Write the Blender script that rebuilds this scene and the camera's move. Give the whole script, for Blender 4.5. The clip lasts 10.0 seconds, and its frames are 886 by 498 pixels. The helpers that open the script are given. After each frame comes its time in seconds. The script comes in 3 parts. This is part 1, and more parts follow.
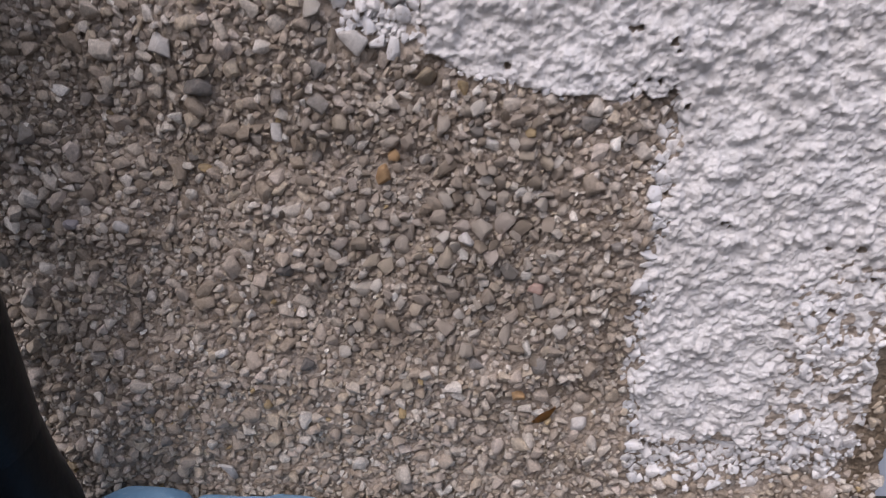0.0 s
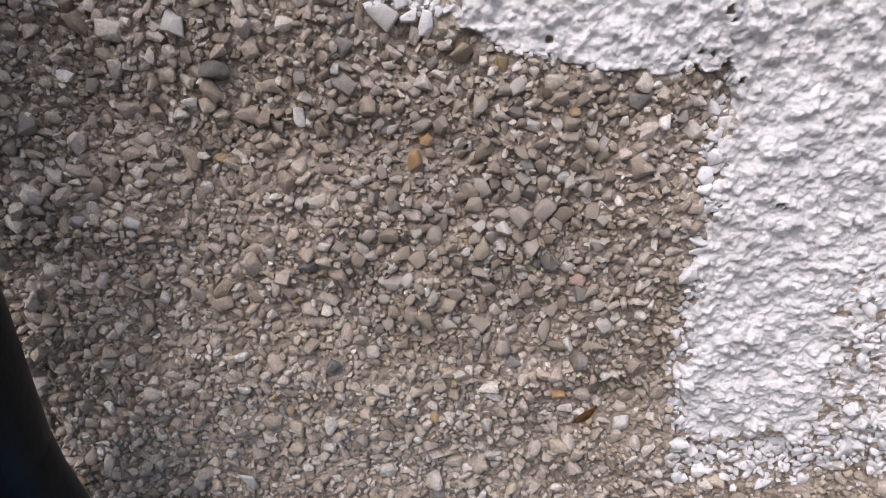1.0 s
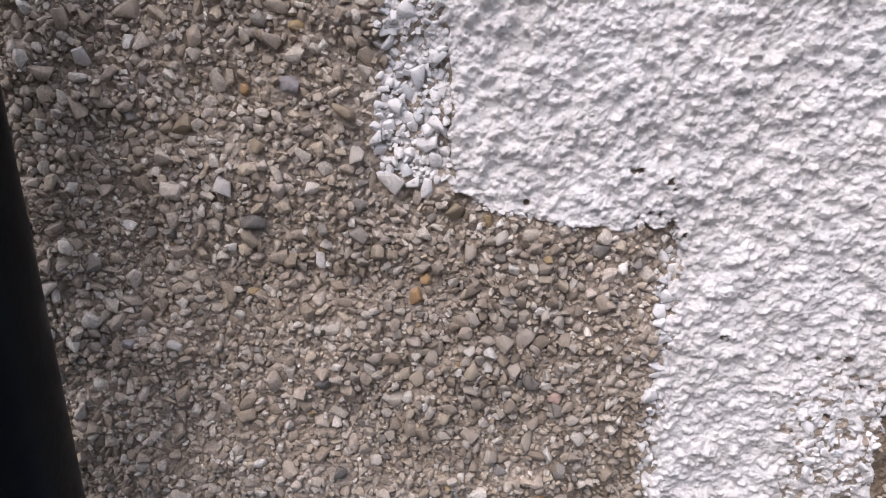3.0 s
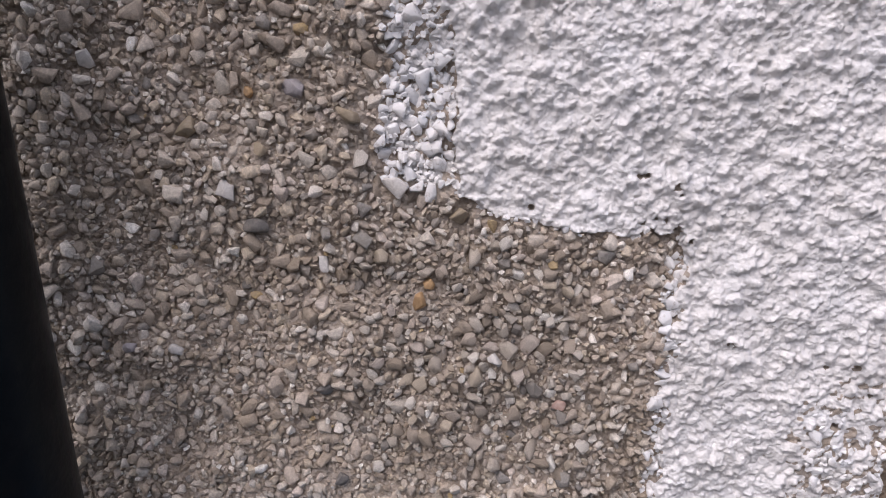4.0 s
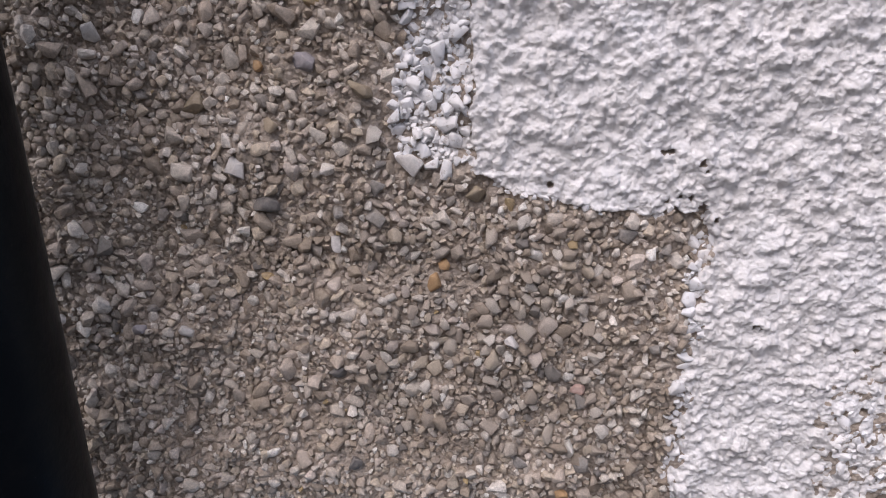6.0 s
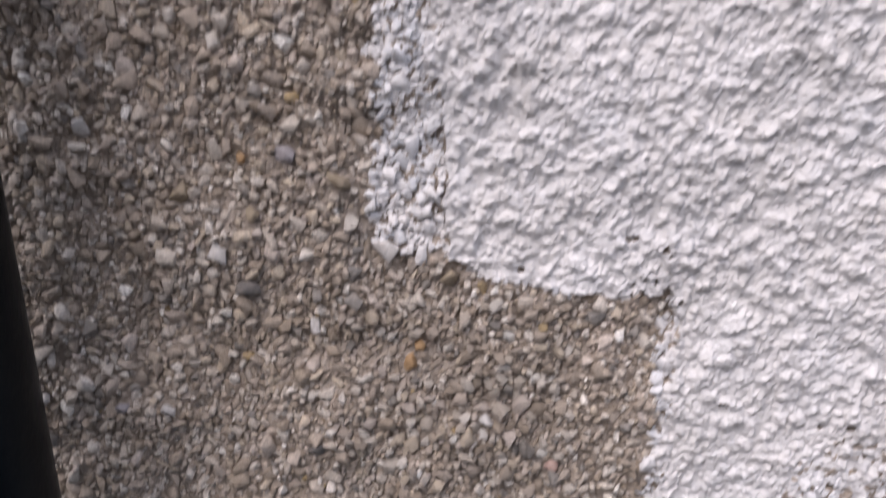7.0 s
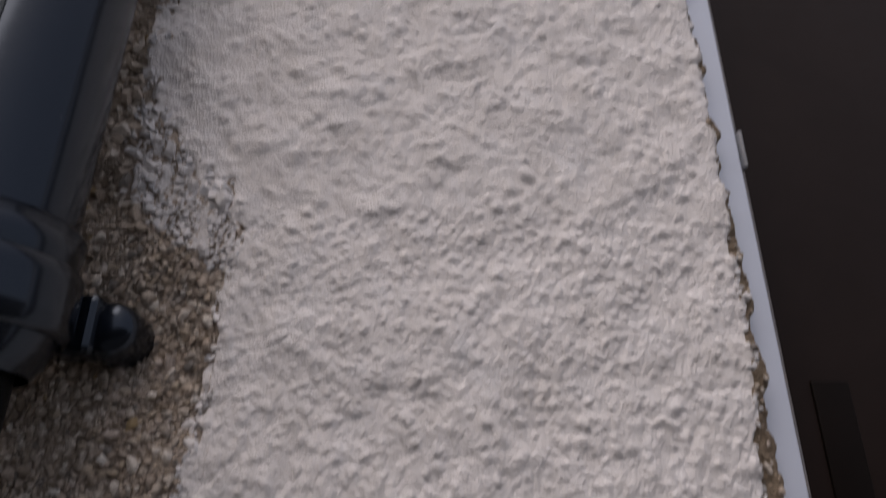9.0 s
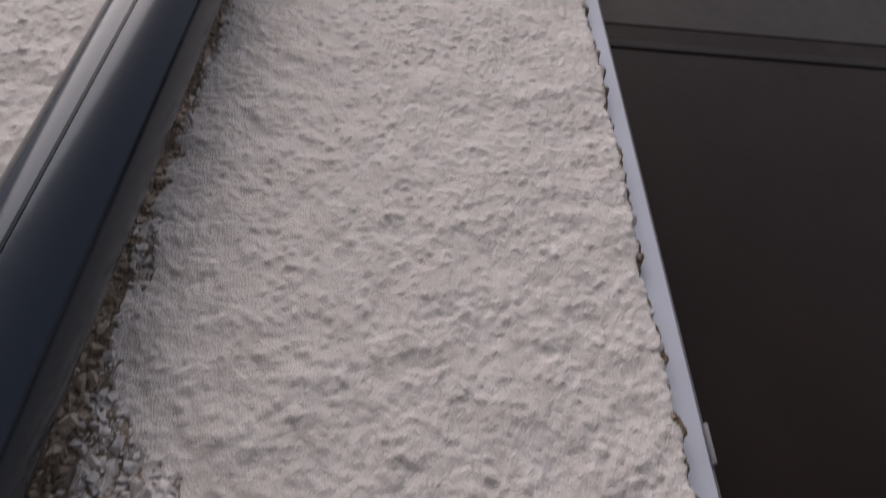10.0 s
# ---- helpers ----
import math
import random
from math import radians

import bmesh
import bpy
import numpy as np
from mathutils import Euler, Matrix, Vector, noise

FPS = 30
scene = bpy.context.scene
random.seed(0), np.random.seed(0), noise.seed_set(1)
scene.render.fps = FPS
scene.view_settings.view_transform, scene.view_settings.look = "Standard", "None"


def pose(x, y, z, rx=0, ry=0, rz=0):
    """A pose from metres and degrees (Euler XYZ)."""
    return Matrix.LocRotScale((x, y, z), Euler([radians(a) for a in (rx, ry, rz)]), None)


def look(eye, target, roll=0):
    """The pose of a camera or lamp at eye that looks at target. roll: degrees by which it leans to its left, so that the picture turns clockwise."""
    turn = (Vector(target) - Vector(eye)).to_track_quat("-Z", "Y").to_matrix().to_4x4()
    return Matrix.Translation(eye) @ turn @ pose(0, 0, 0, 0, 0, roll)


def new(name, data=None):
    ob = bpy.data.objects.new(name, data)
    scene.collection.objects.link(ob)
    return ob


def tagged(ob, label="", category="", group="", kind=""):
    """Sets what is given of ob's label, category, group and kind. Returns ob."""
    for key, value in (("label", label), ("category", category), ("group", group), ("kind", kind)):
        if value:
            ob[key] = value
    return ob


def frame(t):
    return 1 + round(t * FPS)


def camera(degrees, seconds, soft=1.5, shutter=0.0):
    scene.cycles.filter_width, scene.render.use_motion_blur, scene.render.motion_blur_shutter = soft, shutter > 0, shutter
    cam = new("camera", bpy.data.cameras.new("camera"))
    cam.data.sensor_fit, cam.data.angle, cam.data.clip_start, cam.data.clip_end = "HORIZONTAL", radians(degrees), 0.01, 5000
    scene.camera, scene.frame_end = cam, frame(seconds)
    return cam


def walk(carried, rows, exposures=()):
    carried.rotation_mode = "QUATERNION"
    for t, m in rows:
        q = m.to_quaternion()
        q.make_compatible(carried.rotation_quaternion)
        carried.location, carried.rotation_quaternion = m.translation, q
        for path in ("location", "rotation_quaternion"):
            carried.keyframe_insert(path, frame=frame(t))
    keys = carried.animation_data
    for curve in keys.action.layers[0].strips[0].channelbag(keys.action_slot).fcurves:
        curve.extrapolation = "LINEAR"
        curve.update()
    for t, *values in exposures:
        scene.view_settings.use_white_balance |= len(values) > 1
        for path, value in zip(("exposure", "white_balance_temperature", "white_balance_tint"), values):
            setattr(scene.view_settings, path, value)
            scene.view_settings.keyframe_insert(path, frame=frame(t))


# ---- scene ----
cam = camera(67.7, 10.0, soft=1.0, shutter=0.4)
# seconds, eye in metres, turn in degrees
ROWS = [
    (0.0, 0.0518, -0.3540, 0.3607, 66.52, 1.48, 2.46),
    (0.5, 0.0304, -0.3435, 0.3471, 65.78, 1.64, 1.86),
    (1.0, 0.0269, -0.3336, 0.3469, 66.49, 2.36, 1.36),
    (1.5, 0.0280, -0.3342, 0.3475, 67.42, 2.77, 1.01),
    (2.0, 0.0279, -0.3455, 0.3566, 69.09, 2.79, 0.95),
    (2.5, 0.0304, -0.3750, 0.3802, 72.03, 2.38, 1.35),
    (3.0, 0.0319, -0.3877, 0.3917, 74.29, 1.74, 1.53),
    (4.5, 0.0317, -0.3816, 0.3882, 74.77, 1.58, 2.17),
    (5.0, 0.0311, -0.3784, 0.3847, 74.25, 1.76, 2.45),
    (6.5, 0.0284, -0.3736, 0.3842, 73.45, 1.83, 2.98),
    (7.0, 0.0411, -0.3804, 0.4153, 76.52, 1.83, 2.31),
    (7.5, 0.0752, -0.4223, 0.5252, 83.71, 1.07, 3.22),
    (7.6, 0.0767, -0.4333, 0.5419, 87.05, 1.21, 2.07),
    (8.0, 0.0676, -0.4422, 0.6184, 92.71, 1.03, 0.42),
    (8.2, 0.0665, -0.4467, 0.6757, 97.03, 0.71, -0.51),
    (8.5, 0.0691, -0.4651, 0.7528, 104.29, -0.00, -1.10),
    (8.7, 0.0684, -0.4860, 0.8106, 107.22, -0.14, -1.83),
    (9.0, 0.0648, -0.5016, 0.8458, 113.67, -0.25, -2.74),
    (9.5, 0.0691, -0.5241, 0.9077, 120.79, -0.48, -4.15),
    (10.0, 0.0765, -0.5517, 0.9428, 128.38, -0.63, -4.89),
]
EXPOSURES = [(0.0, 0.28, 6580, 20), (0.5, 0.50, 6580, 19), (1.5, 0.68, 6580, 18), (3.0, 0.69, 6580, 19), (4.5, 0.50, 6580, 20), (6.5, 0.54, 6580, 20), (7.0, 0.57, 6620, 20), (7.5, 0.29, 6680, 20), (8.2, -0.09, 6920, 20), (9.0, -0.32, 7100, 20.5), (10.0, -0.33, 7220, 21)]
walk(cam, [(t, pose(*p)) for t, *p in ROWS], EXPOSURES)

# ---- daylight: overcast, from above and behind the eye ----
world = bpy.data.worlds.new("overcast_sky")
scene.world = world
world.use_nodes = True
wn = world.node_tree
sky = wn.nodes.new("ShaderNodeTexSky")
sky.sky_type, sky.sun_disc = "NISHITA", False
sky.sun_elevation, sky.sun_rotation = radians(58), radians(200)
sky.air_density, sky.dust_density, sky.ozone_density = 1.0, 4.0, 1.0
cloud = wn.nodes.new("ShaderNodeHueSaturation")
cloud.inputs["Saturation"].default_value = 0.85
wn.links.new(sky.outputs[0], cloud.inputs["Color"])
veil = wn.nodes.new("ShaderNodeMix")
veil.data_type = "RGBA"
veil.inputs[0].default_value = 0.55
veil.inputs[7].default_value = (4.3, 4.75, 5.5, 1)
wn.links.new(cloud.outputs[0], veil.inputs[6])
wn.links.new(veil.outputs[2], wn.nodes["Background"].inputs[0])
wn.nodes["Background"].inputs[1].default_value = 0.125
sun_data = bpy.data.lights.new("sun", "SUN")
sun_data.energy, sun_data.angle, sun_data.color = 1.65, radians(54), (1.0, 0.98, 0.96)
sun = new("sun", sun_data)
sun.matrix_world = look((-1.5, -1.7, 3.4), (0, 0, 0))


# ---- materials ----
class Mat:
    """A small builder of node materials."""

    def __init__(self, name, rough=0.6, metal=0.0):
        self.m = bpy.data.materials.new(name)
        self.m.use_nodes = True
        self.t = self.m.node_tree
        self.b = self.t.nodes["Principled BSDF"]
        self.b.inputs["Roughness"].default_value = rough
        self.b.inputs["Metallic"].default_value = metal
        self.coord = self.node("ShaderNodeTexCoord").outputs["Object"]

    def node(self, kind, **inputs):
        n = self.t.nodes.new(kind)
        for k, v in inputs.items():
            self.put(v, n.inputs[k.replace("_", " ")])
        return n

    def put(self, v, socket):
        if isinstance(v, bpy.types.NodeSocket):
            self.t.links.new(v, socket)
        else:
            socket.default_value = v

    def noise(self, scale, detail=4.0, rough=0.6, distort=0.0):
        return self.node("ShaderNodeTexNoise", Vector=self.coord, Scale=scale, Detail=detail, Roughness=rough, Distortion=distort).outputs["Fac"]

    def ramp(self, fac, stops, constant=False):
        n = self.node("ShaderNodeValToRGB", Fac=fac)
        e = n.color_ramp.elements
        n.color_ramp.interpolation = "CONSTANT" if constant else "LINEAR"
        while len(e) < len(stops):
            e.new(0.5)
        for el, (p, c) in zip(e, stops):
            el.position, el.color = p, ((c, c, c, 1) if isinstance(c, float) else (*c, 1))
        return n.outputs["Color"]

    def mix(self, fac, a, b, blend="MIX"):
        n = self.t.nodes.new("ShaderNodeMix")
        n.data_type, n.blend_type = "RGBA", blend
        for s, v in ((0, fac), (6, a), (7, b)):
            self.put((*v, 1) if isinstance(v, tuple) and len(v) == 3 else v, n.inputs[s])
        return n.outputs[2]

    def math(self, op, a, b=0.0):
        n = self.t.nodes.new("ShaderNodeMath")
        n.operation = op
        self.put(a, n.inputs[0])
        self.put(b, n.inputs[1])
        return n.outputs[0]

    def bump(self, height, dist, strength=1.0):
        n = self.node("ShaderNodeBump", Height=height, Distance=dist, Strength=strength)
        self.put(n.outputs[0], self.b.inputs["Normal"])

    def done(self, color, rough=None):
        self.put((*color, 1) if isinstance(color, tuple) else color, self.b.inputs["Base Color"])
        if rough is not None:
            self.put(rough, self.b.inputs["Roughness"])
        return self.m


def paint_colour(m):
    """Thick white masonry paint: faint warm and blue-grey stains, thin spots."""
    stain = m.ramp(m.noise(22, 5, 0.65), [(0.3, (0.74, 0.717, 0.696)), (0.55, (0.825, 0.812, 0.808)), (0.8, (0.765, 0.782, 0.803))])
    return m.mix(m.ramp(m.noise(170, 3), [(0.3, 0.0), (0.75, 0.45)]), stain, (0.865, 0.855, 0.845))


def mortar_colour(m):
    base = m.ramp(m.noise(14, 5, 0.7), [(0.3, (0.343, 0.273, 0.214)), (0.52, (0.440, 0.370, 0.306)), (0.75, (0.369, 0.324, 0.282))])
    warm = m.mix(m.ramp(m.noise(45, 3), [(0.55, 0.0), (0.75, 0.6)]), base, (0.420, 0.324, 0.216))
    sandy = m.mix(m.ramp(m.noise(420, 2), [(0.35, 0.0), (0.7, 0.55)]), warm, (0.560, 0.496, 0.439))
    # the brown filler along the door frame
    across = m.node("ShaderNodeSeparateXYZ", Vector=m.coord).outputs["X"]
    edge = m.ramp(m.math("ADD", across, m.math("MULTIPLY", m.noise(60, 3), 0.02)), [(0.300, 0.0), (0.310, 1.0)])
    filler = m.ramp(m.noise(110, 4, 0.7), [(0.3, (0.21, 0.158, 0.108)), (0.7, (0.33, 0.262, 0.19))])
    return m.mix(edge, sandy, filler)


def material_render():
    """Dashed render: sandy mortar, with white paint where the coat lies."""
    m = Mat("dashed_render", 0.85)
    coat = m.node("ShaderNodeAttribute")
    coat.attribute_name = "coat"
    fac = m.math("ADD", coat.outputs["Fac"], m.math("MULTIPLY", m.math("SUBTRACT", m.noise(500, 2), 0.5), 0.25))
    fac = m.ramp(fac, [(0.46, 0.0), (0.54, 1.0)])
    grit = m.math("ADD", m.noise(300, 6, 0.75, 0.6), m.math("MULTIPLY", m.node("ShaderNodeTexVoronoi", Vector=m.coord, Scale=420.0).outputs["Distance"], 0.7))
    m.bump(grit, 0.0026, m.math("SUBTRACT", 0.95, m.math("MULTIPLY", fac, 0.33)))
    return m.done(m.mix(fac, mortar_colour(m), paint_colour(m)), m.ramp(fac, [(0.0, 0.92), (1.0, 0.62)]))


def stone_ramp(m, pick):
    c = m.ramp(pick, [(0.0, (0.453, 0.389, 0.332)), (0.14, (0.546, 0.493, 0.440)), (0.30, (0.360, 0.303, 0.249)), (0.44, (0.621, 0.576, 0.529)),
                      (0.58, (0.490, 0.427, 0.376)), (0.70, (0.559, 0.487, 0.402)), (0.80, (0.738, 0.702, 0.663)), (0.88, (0.273, 0.259, 0.249)),
                      (0.92, (0.583, 0.519, 0.479)), (0.975, (0.82, 0.81, 0.79)), (0.996, (0.447, 0.341, 0.191))], True)
    grain = m.ramp(m.noise(520, 6, 0.8), [(0.3, 0.62), (0.7, 1.4)])
    dust = m.ramp(m.noise(75, 5, 0.65), [(0.45, 0.0), (0.72, 0.6)])
    m.bump(m.noise(520, 6, 0.8, 0.5), 0.0018, 0.75)
    c = m.mix(1.0, c, m.ramp(m.noise(10, 4, 0.6), [(0.3, (0.90, 0.86, 0.79)), (0.5, (1.06, 1.04, 1.0)), (0.7, (1.22, 1.19, 1.15))]), "MULTIPLY")
    return m.mix(dust, m.mix(1.0, c, grain, "MULTIPLY"), (0.450, 0.383, 0.320))


def material_stones():
    m = Mat("chippings", 0.75)
    return m.done(stone_ramp(m, m.node("ShaderNodeNewGeometry").outputs["Random Per Island"]))


def material_stone_part():
    m = Mat("chipping", 0.75)
    return m.done(stone_ramp(m, m.node("ShaderNodeObjectInfo").outputs["Random"]))


def material_painted_stone():
    m = Mat("painted_chipping", 0.6)
    m.bump(m.noise(700, 3), 0.0006, 0.6)
    thin = m.ramp(m.noise(240, 3, 0.7), [(0.30, 0.8), (0.44, 0.0)])
    wash = m.mix(m.ramp(m.noise(55, 4), [(0.42, 0.0), (0.66, 0.7)]), paint_colour(m), (0.58, 0.61, 0.65))
    return m.done(m.mix(thin, wash, (0.40, 0.37, 0.34)))


def material_tinted_stone(name, a, b):
    m = Mat(name, 0.7)
    m.coord = m.node("ShaderNodeNewGeometry").outputs["Position"]
    m.bump(m.noise(600, 5, 0.8), 0.0015, 0.7)
    return m.done(m.mix(m.ramp(m.noise(130, 4, 0.7), [(0.5, 0.0), (0.75, 0.4)]), m.ramp(m.noise(420, 5, 0.8), [(0.3, a), (0.7, b)]), (0.450, 0.383, 0.320)))


def material_pipe():
    m = Mat("black_gloss_plastic", 0.22)
    dirt = m.ramp(m.noise(35, 6, 0.75), [(0.55, 0.0), (0.85, 0.4)])
    speck = m.ramp(m.noise(420, 2), [(0.74, 0.0), (0.78, 0.6)])
    rough = m.math("ADD", m.math("MULTIPLY", dirt, 0.3), 0.16)
    m.b.inputs["Specular IOR Level"].default_value = 0.6
    # Bluish tint here and bluish base below imitate the reflected sky.
    m.b.inputs["Specular Tint"].default_value = (0.64, 0.80, 1.0, 1)
    m.bump(m.noise(30, 3), 0.001, 0.15)
    col = m.mix(dirt, (0.005, 0.0065, 0.010), (0.010, 0.0115, 0.014))
    return m.done(m.mix(speck, col, (0.2, 0.19, 0.18)), rough)


def material_dim_pipe():
    # Darker, duller copy of the pipe's black, for the sky blocked low down.
    m = Mat("dim_black_pipe", 0.34)
    m.b.inputs["Specular IOR Level"].default_value = 0.17
    # Blue tint imitates the navy sky reflected at the rim.
    m.b.inputs["Specular Tint"].default_value = (0.45, 0.75, 1.0, 1)
    m.bump(m.noise(140, 5, 0.7), 0.001, 0.35)
    dirt = m.ramp(m.noise(60, 6, 0.75), [(0.5, 0.0), (0.8, 0.6)])
    col = m.mix(dirt, (0.003, 0.003, 0.004), (0.010, 0.0085, 0.008))
    return m.done(m.mix(m.ramp(m.noise(420, 2), [(0.76, 0.0), (0.80, 0.5)]), col, (0.16, 0.15, 0.14)))


def material_upvc():
    m = Mat("white_plastic_frame", 0.35)
    m.bump(m.noise(60, 3), 0.0005, 0.1)
    # Skylight blue is mixed into the white plastic's own colour.
    return m.done(m.mix(m.ramp(m.noise(25, 5, 0.7), [(0.45, 0.0), (0.8, 0.25)]), (0.69, 0.77, 0.90), (0.60, 0.66, 0.76)))


def material_door(name, a, b, rough, gloss):
    m = Mat(name, rough)
    m.bump(m.noise(18, 4), 0.002, 0.12)
    m.b.inputs["Specular IOR Level"].default_value = gloss
    return m.done(m.ramp(m.noise(7, 5, 0.65, 0.4), [(0.3, a), (0.7, b)]), m.ramp(m.noise(40, 4), [(0.3, rough), (0.8, rough + 0.15)]))


def material_cloth():
    m = Mat("light_blue_cloth", 0.85)
    dots = m.node("ShaderNodeTexVoronoi", Vector=m.coord, Scale=190.0).outputs["Distance"]
    mark = m.ramp(dots, [(0.14, 0.0), (0.2, 0.5), (0.26, 0.0)])
    col = m.ramp(m.noise(30, 4), [(0.3, (0.20, 0.42, 0.66)), (0.7, (0.31, 0.55, 0.78))])
    m.bump(m.noise(900, 2), 0.0008, 0.6)
    return m.done(m.mix(mark, col, (0.55, 0.72, 0.85)))


def material_sheet():
    m = Mat("black_sheeting", 0.45)
    m.bump(m.noise(60, 4), 0.003, 0.4)
    return m.done(m.ramp(m.noise(40, 4), [(0.3, (0.010, 0.010, 0.012)), (0.7, (0.028, 0.027, 0.027))]))


def material_ground():
    m = Mat("worn_grey_path", 0.9)
    m.bump(m.noise(160, 5, 0.7), 0.003, 0.6)
    c = m.ramp(m.noise(3, 6, 0.7), [(0.3, (0.05, 0.049, 0.048)), (0.7, (0.08, 0.078, 0.076))])
    return m.done(m.mix(m.ramp(m.noise(220, 3), [(0.4, 0.0), (0.7, 0.5)]), c, (0.12, 0.117, 0.114)))


def material_wall_plain():
    m = Mat("painted_dash_far", 0.8)
    m.bump(m.noise(120, 4, 0.6), 0.01, 0.8)
    return m.done(paint_colour(m))


def material_unseen_board():
    m = Mat("unseen_weathered_board", 0.85)
    m.bump(m.noise(60, 4), 0.002, 0.5)
    return m.done(m.ramp(m.noise(9, 5, 0.7), [(0.3, (0.09, 0.075, 0.062)), (0.7, (0.17, 0.145, 0.12))]))


RENDER, STONES, STONE, WHITE_STONE = material_render(), material_stones(), material_stone_part(), material_painted_stone()
ORANGE = material_tinted_stone("ochre_stone", (0.36, 0.22, 0.11), (0.52, 0.34, 0.18))
PALE = material_tinted_stone("pale_quartz_stone", (0.52, 0.50, 0.48), (0.76, 0.73, 0.70))
DARK = material_tinted_stone("dark_grey_stone", (0.13, 0.12, 0.115), (0.24, 0.225, 0.21))
DIM_PIPE = material_dim_pipe()
PIPE, UPVC, CLOTH, SHEET, GROUND = material_pipe(), material_upvc(), material_cloth(), material_sheet(), material_ground()
DOOR = material_door("dark_brown_door_gloss", (0.014, 0.0085, 0.007), (0.020, 0.013, 0.011), 0.35, 0.16)
PLATE = material_door("black_plate", (0.006, 0.0042, 0.0036), (0.009, 0.006, 0.005), 0.45, 0.09)
HEADER = material_door("grey_fanlight", (0.045, 0.044, 0.044), (0.060, 0.058, 0.057), 0.5, 0.24)
EDGE = material_door("grey_leaf_edge", (0.020, 0.019, 0.019), (0.028, 0.027, 0.027), 0.5, 0.2)
TAN = material_tinted_stone("tan_stone", (0.27, 0.215, 0.15), (0.40, 0.33, 0.24))
MAUVE = material_tinted_stone("mauve_grey_stone", (0.30, 0.275, 0.29), (0.44, 0.41, 0.42))
PINK = material_tinted_stone("pink_stone", (0.42, 0.27, 0.23), (0.52, 0.38, 0.33))
BRICK = material_tinted_stone("red_brick_fragment", (0.26, 0.09, 0.06), (0.36, 0.16, 0.11))
LEAF = material_tinted_stone("dry_leaf", (0.42, 0.20, 0.06), (0.55, 0.30, 0.10))
FAR_WALL, UNSEEN_BOARD = material_wall_plain(), material_unseen_board()


# ---- mesh helpers ----
def thing(name, bm, material, parent=None, label="", smooth=False):
    me = bpy.data.meshes.new(name)
    bm.to_mesh(me)
    bm.free()
    me.materials.append(material)
    if smooth:
        me.polygons.foreach_set("use_smooth", [True] * len(me.polygons))
    ob = new(name, me)
    if parent:
        ob.parent = parent
    return tagged(ob, label)


def part(name, bm, material, parent, label="", smooth=False):
    return thing(name, bm, material, parent, label, smooth)


def empty(name, x, y, z):
    ob = new(name)
    ob.location = (x, y, z)
    return ob


def box(x0, x1, y0, y1, z0, z1, bevel=0.0, segments=2):
    bm = bmesh.new()
    bmesh.ops.create_cube(bm, size=1, matrix=Matrix.Translation(((x0 + x1) / 2, (y0 + y1) / 2, (z0 + z1) / 2)) @ Matrix.Diagonal((x1 - x0, y1 - y0, z1 - z0, 1)))
    if bevel:
        bmesh.ops.bevel(bm, geom=bm.edges[:], offset=bevel, segments=segments, affect="EDGES", profile=0.5)
    return bm


def lathe(profile, n=48, m=Matrix()):
    """A turned form from (radius, height) pairs, closed where the radius is 0."""
    bm = bmesh.new()
    rings = []
    for r, h in profile:
        if r == 0:
            rings.append([bm.verts.new(m @ Vector((0, 0, h)))])
        else:
            rings.append([bm.verts.new(m @ Vector((r * math.cos(k * math.tau / n), r * math.sin(k * math.tau / n), h))) for k in range(n)])
    for a, b in zip(rings, rings[1:]):
        for k in range(n):
            j = (k + 1) % n
            if len(a) == 1 and len(b) > 1:
                bm.faces.new((a[0], b[j], b[k]))
            elif len(b) == 1 and len(a) > 1:
                bm.faces.new((a[k], a[j], b[0]))
            elif len(a) > 1:
                bm.faces.new((a[k], a[j], b[j], b[k]))
    bmesh.ops.recalc_face_normals(bm, faces=bm.faces[:])
    return bm


def lattice(x, z, cell, seed):
    """Smooth value noise from 0 to 1 over the wall's plane."""
    g = np.random.RandomState(seed).rand(256, 256)
    u, v = np.asarray(x) / cell + 1000.0, np.asarray(z) / cell + 1000.0
    i, j = np.floor(u).astype(int), np.floor(v).astype(int)
    a, b = u - i, v - j
    a, b = a * a * (3 - 2 * a), b * b * (3 - 2 * b)
    i0, i1, j0, j1 = i % 256, (i + 1) % 256, j % 256, (j + 1) % 256
    return (g[i0, j0] * (1 - a) + g[i1, j0] * a) * (1 - b) + (g[i0, j1] * (1 - a) + g[i1, j1] * a) * b


def step(e0, e1, v):
    t = np.clip((v - e0) / (e1 - e0), 0, 1)
    return t * t * (3 - 2 * t)


# ---- the dashed wall: where it ends and where it is painted ----
def wall_end(z):
    rough = (lattice(0 * z, z, 0.012, 3) - 0.5) * 0.008 + (lattice(0 * z, z, 0.05, 4) - 0.5) * 0.004
    return np.interp(z, [0.0, 0.25, 0.5, 0.75, 0.9, 1.1, 2.4], [0.319, 0.323, 0.331, 0.338, 0.340, 0.340, 0.341]) + rough


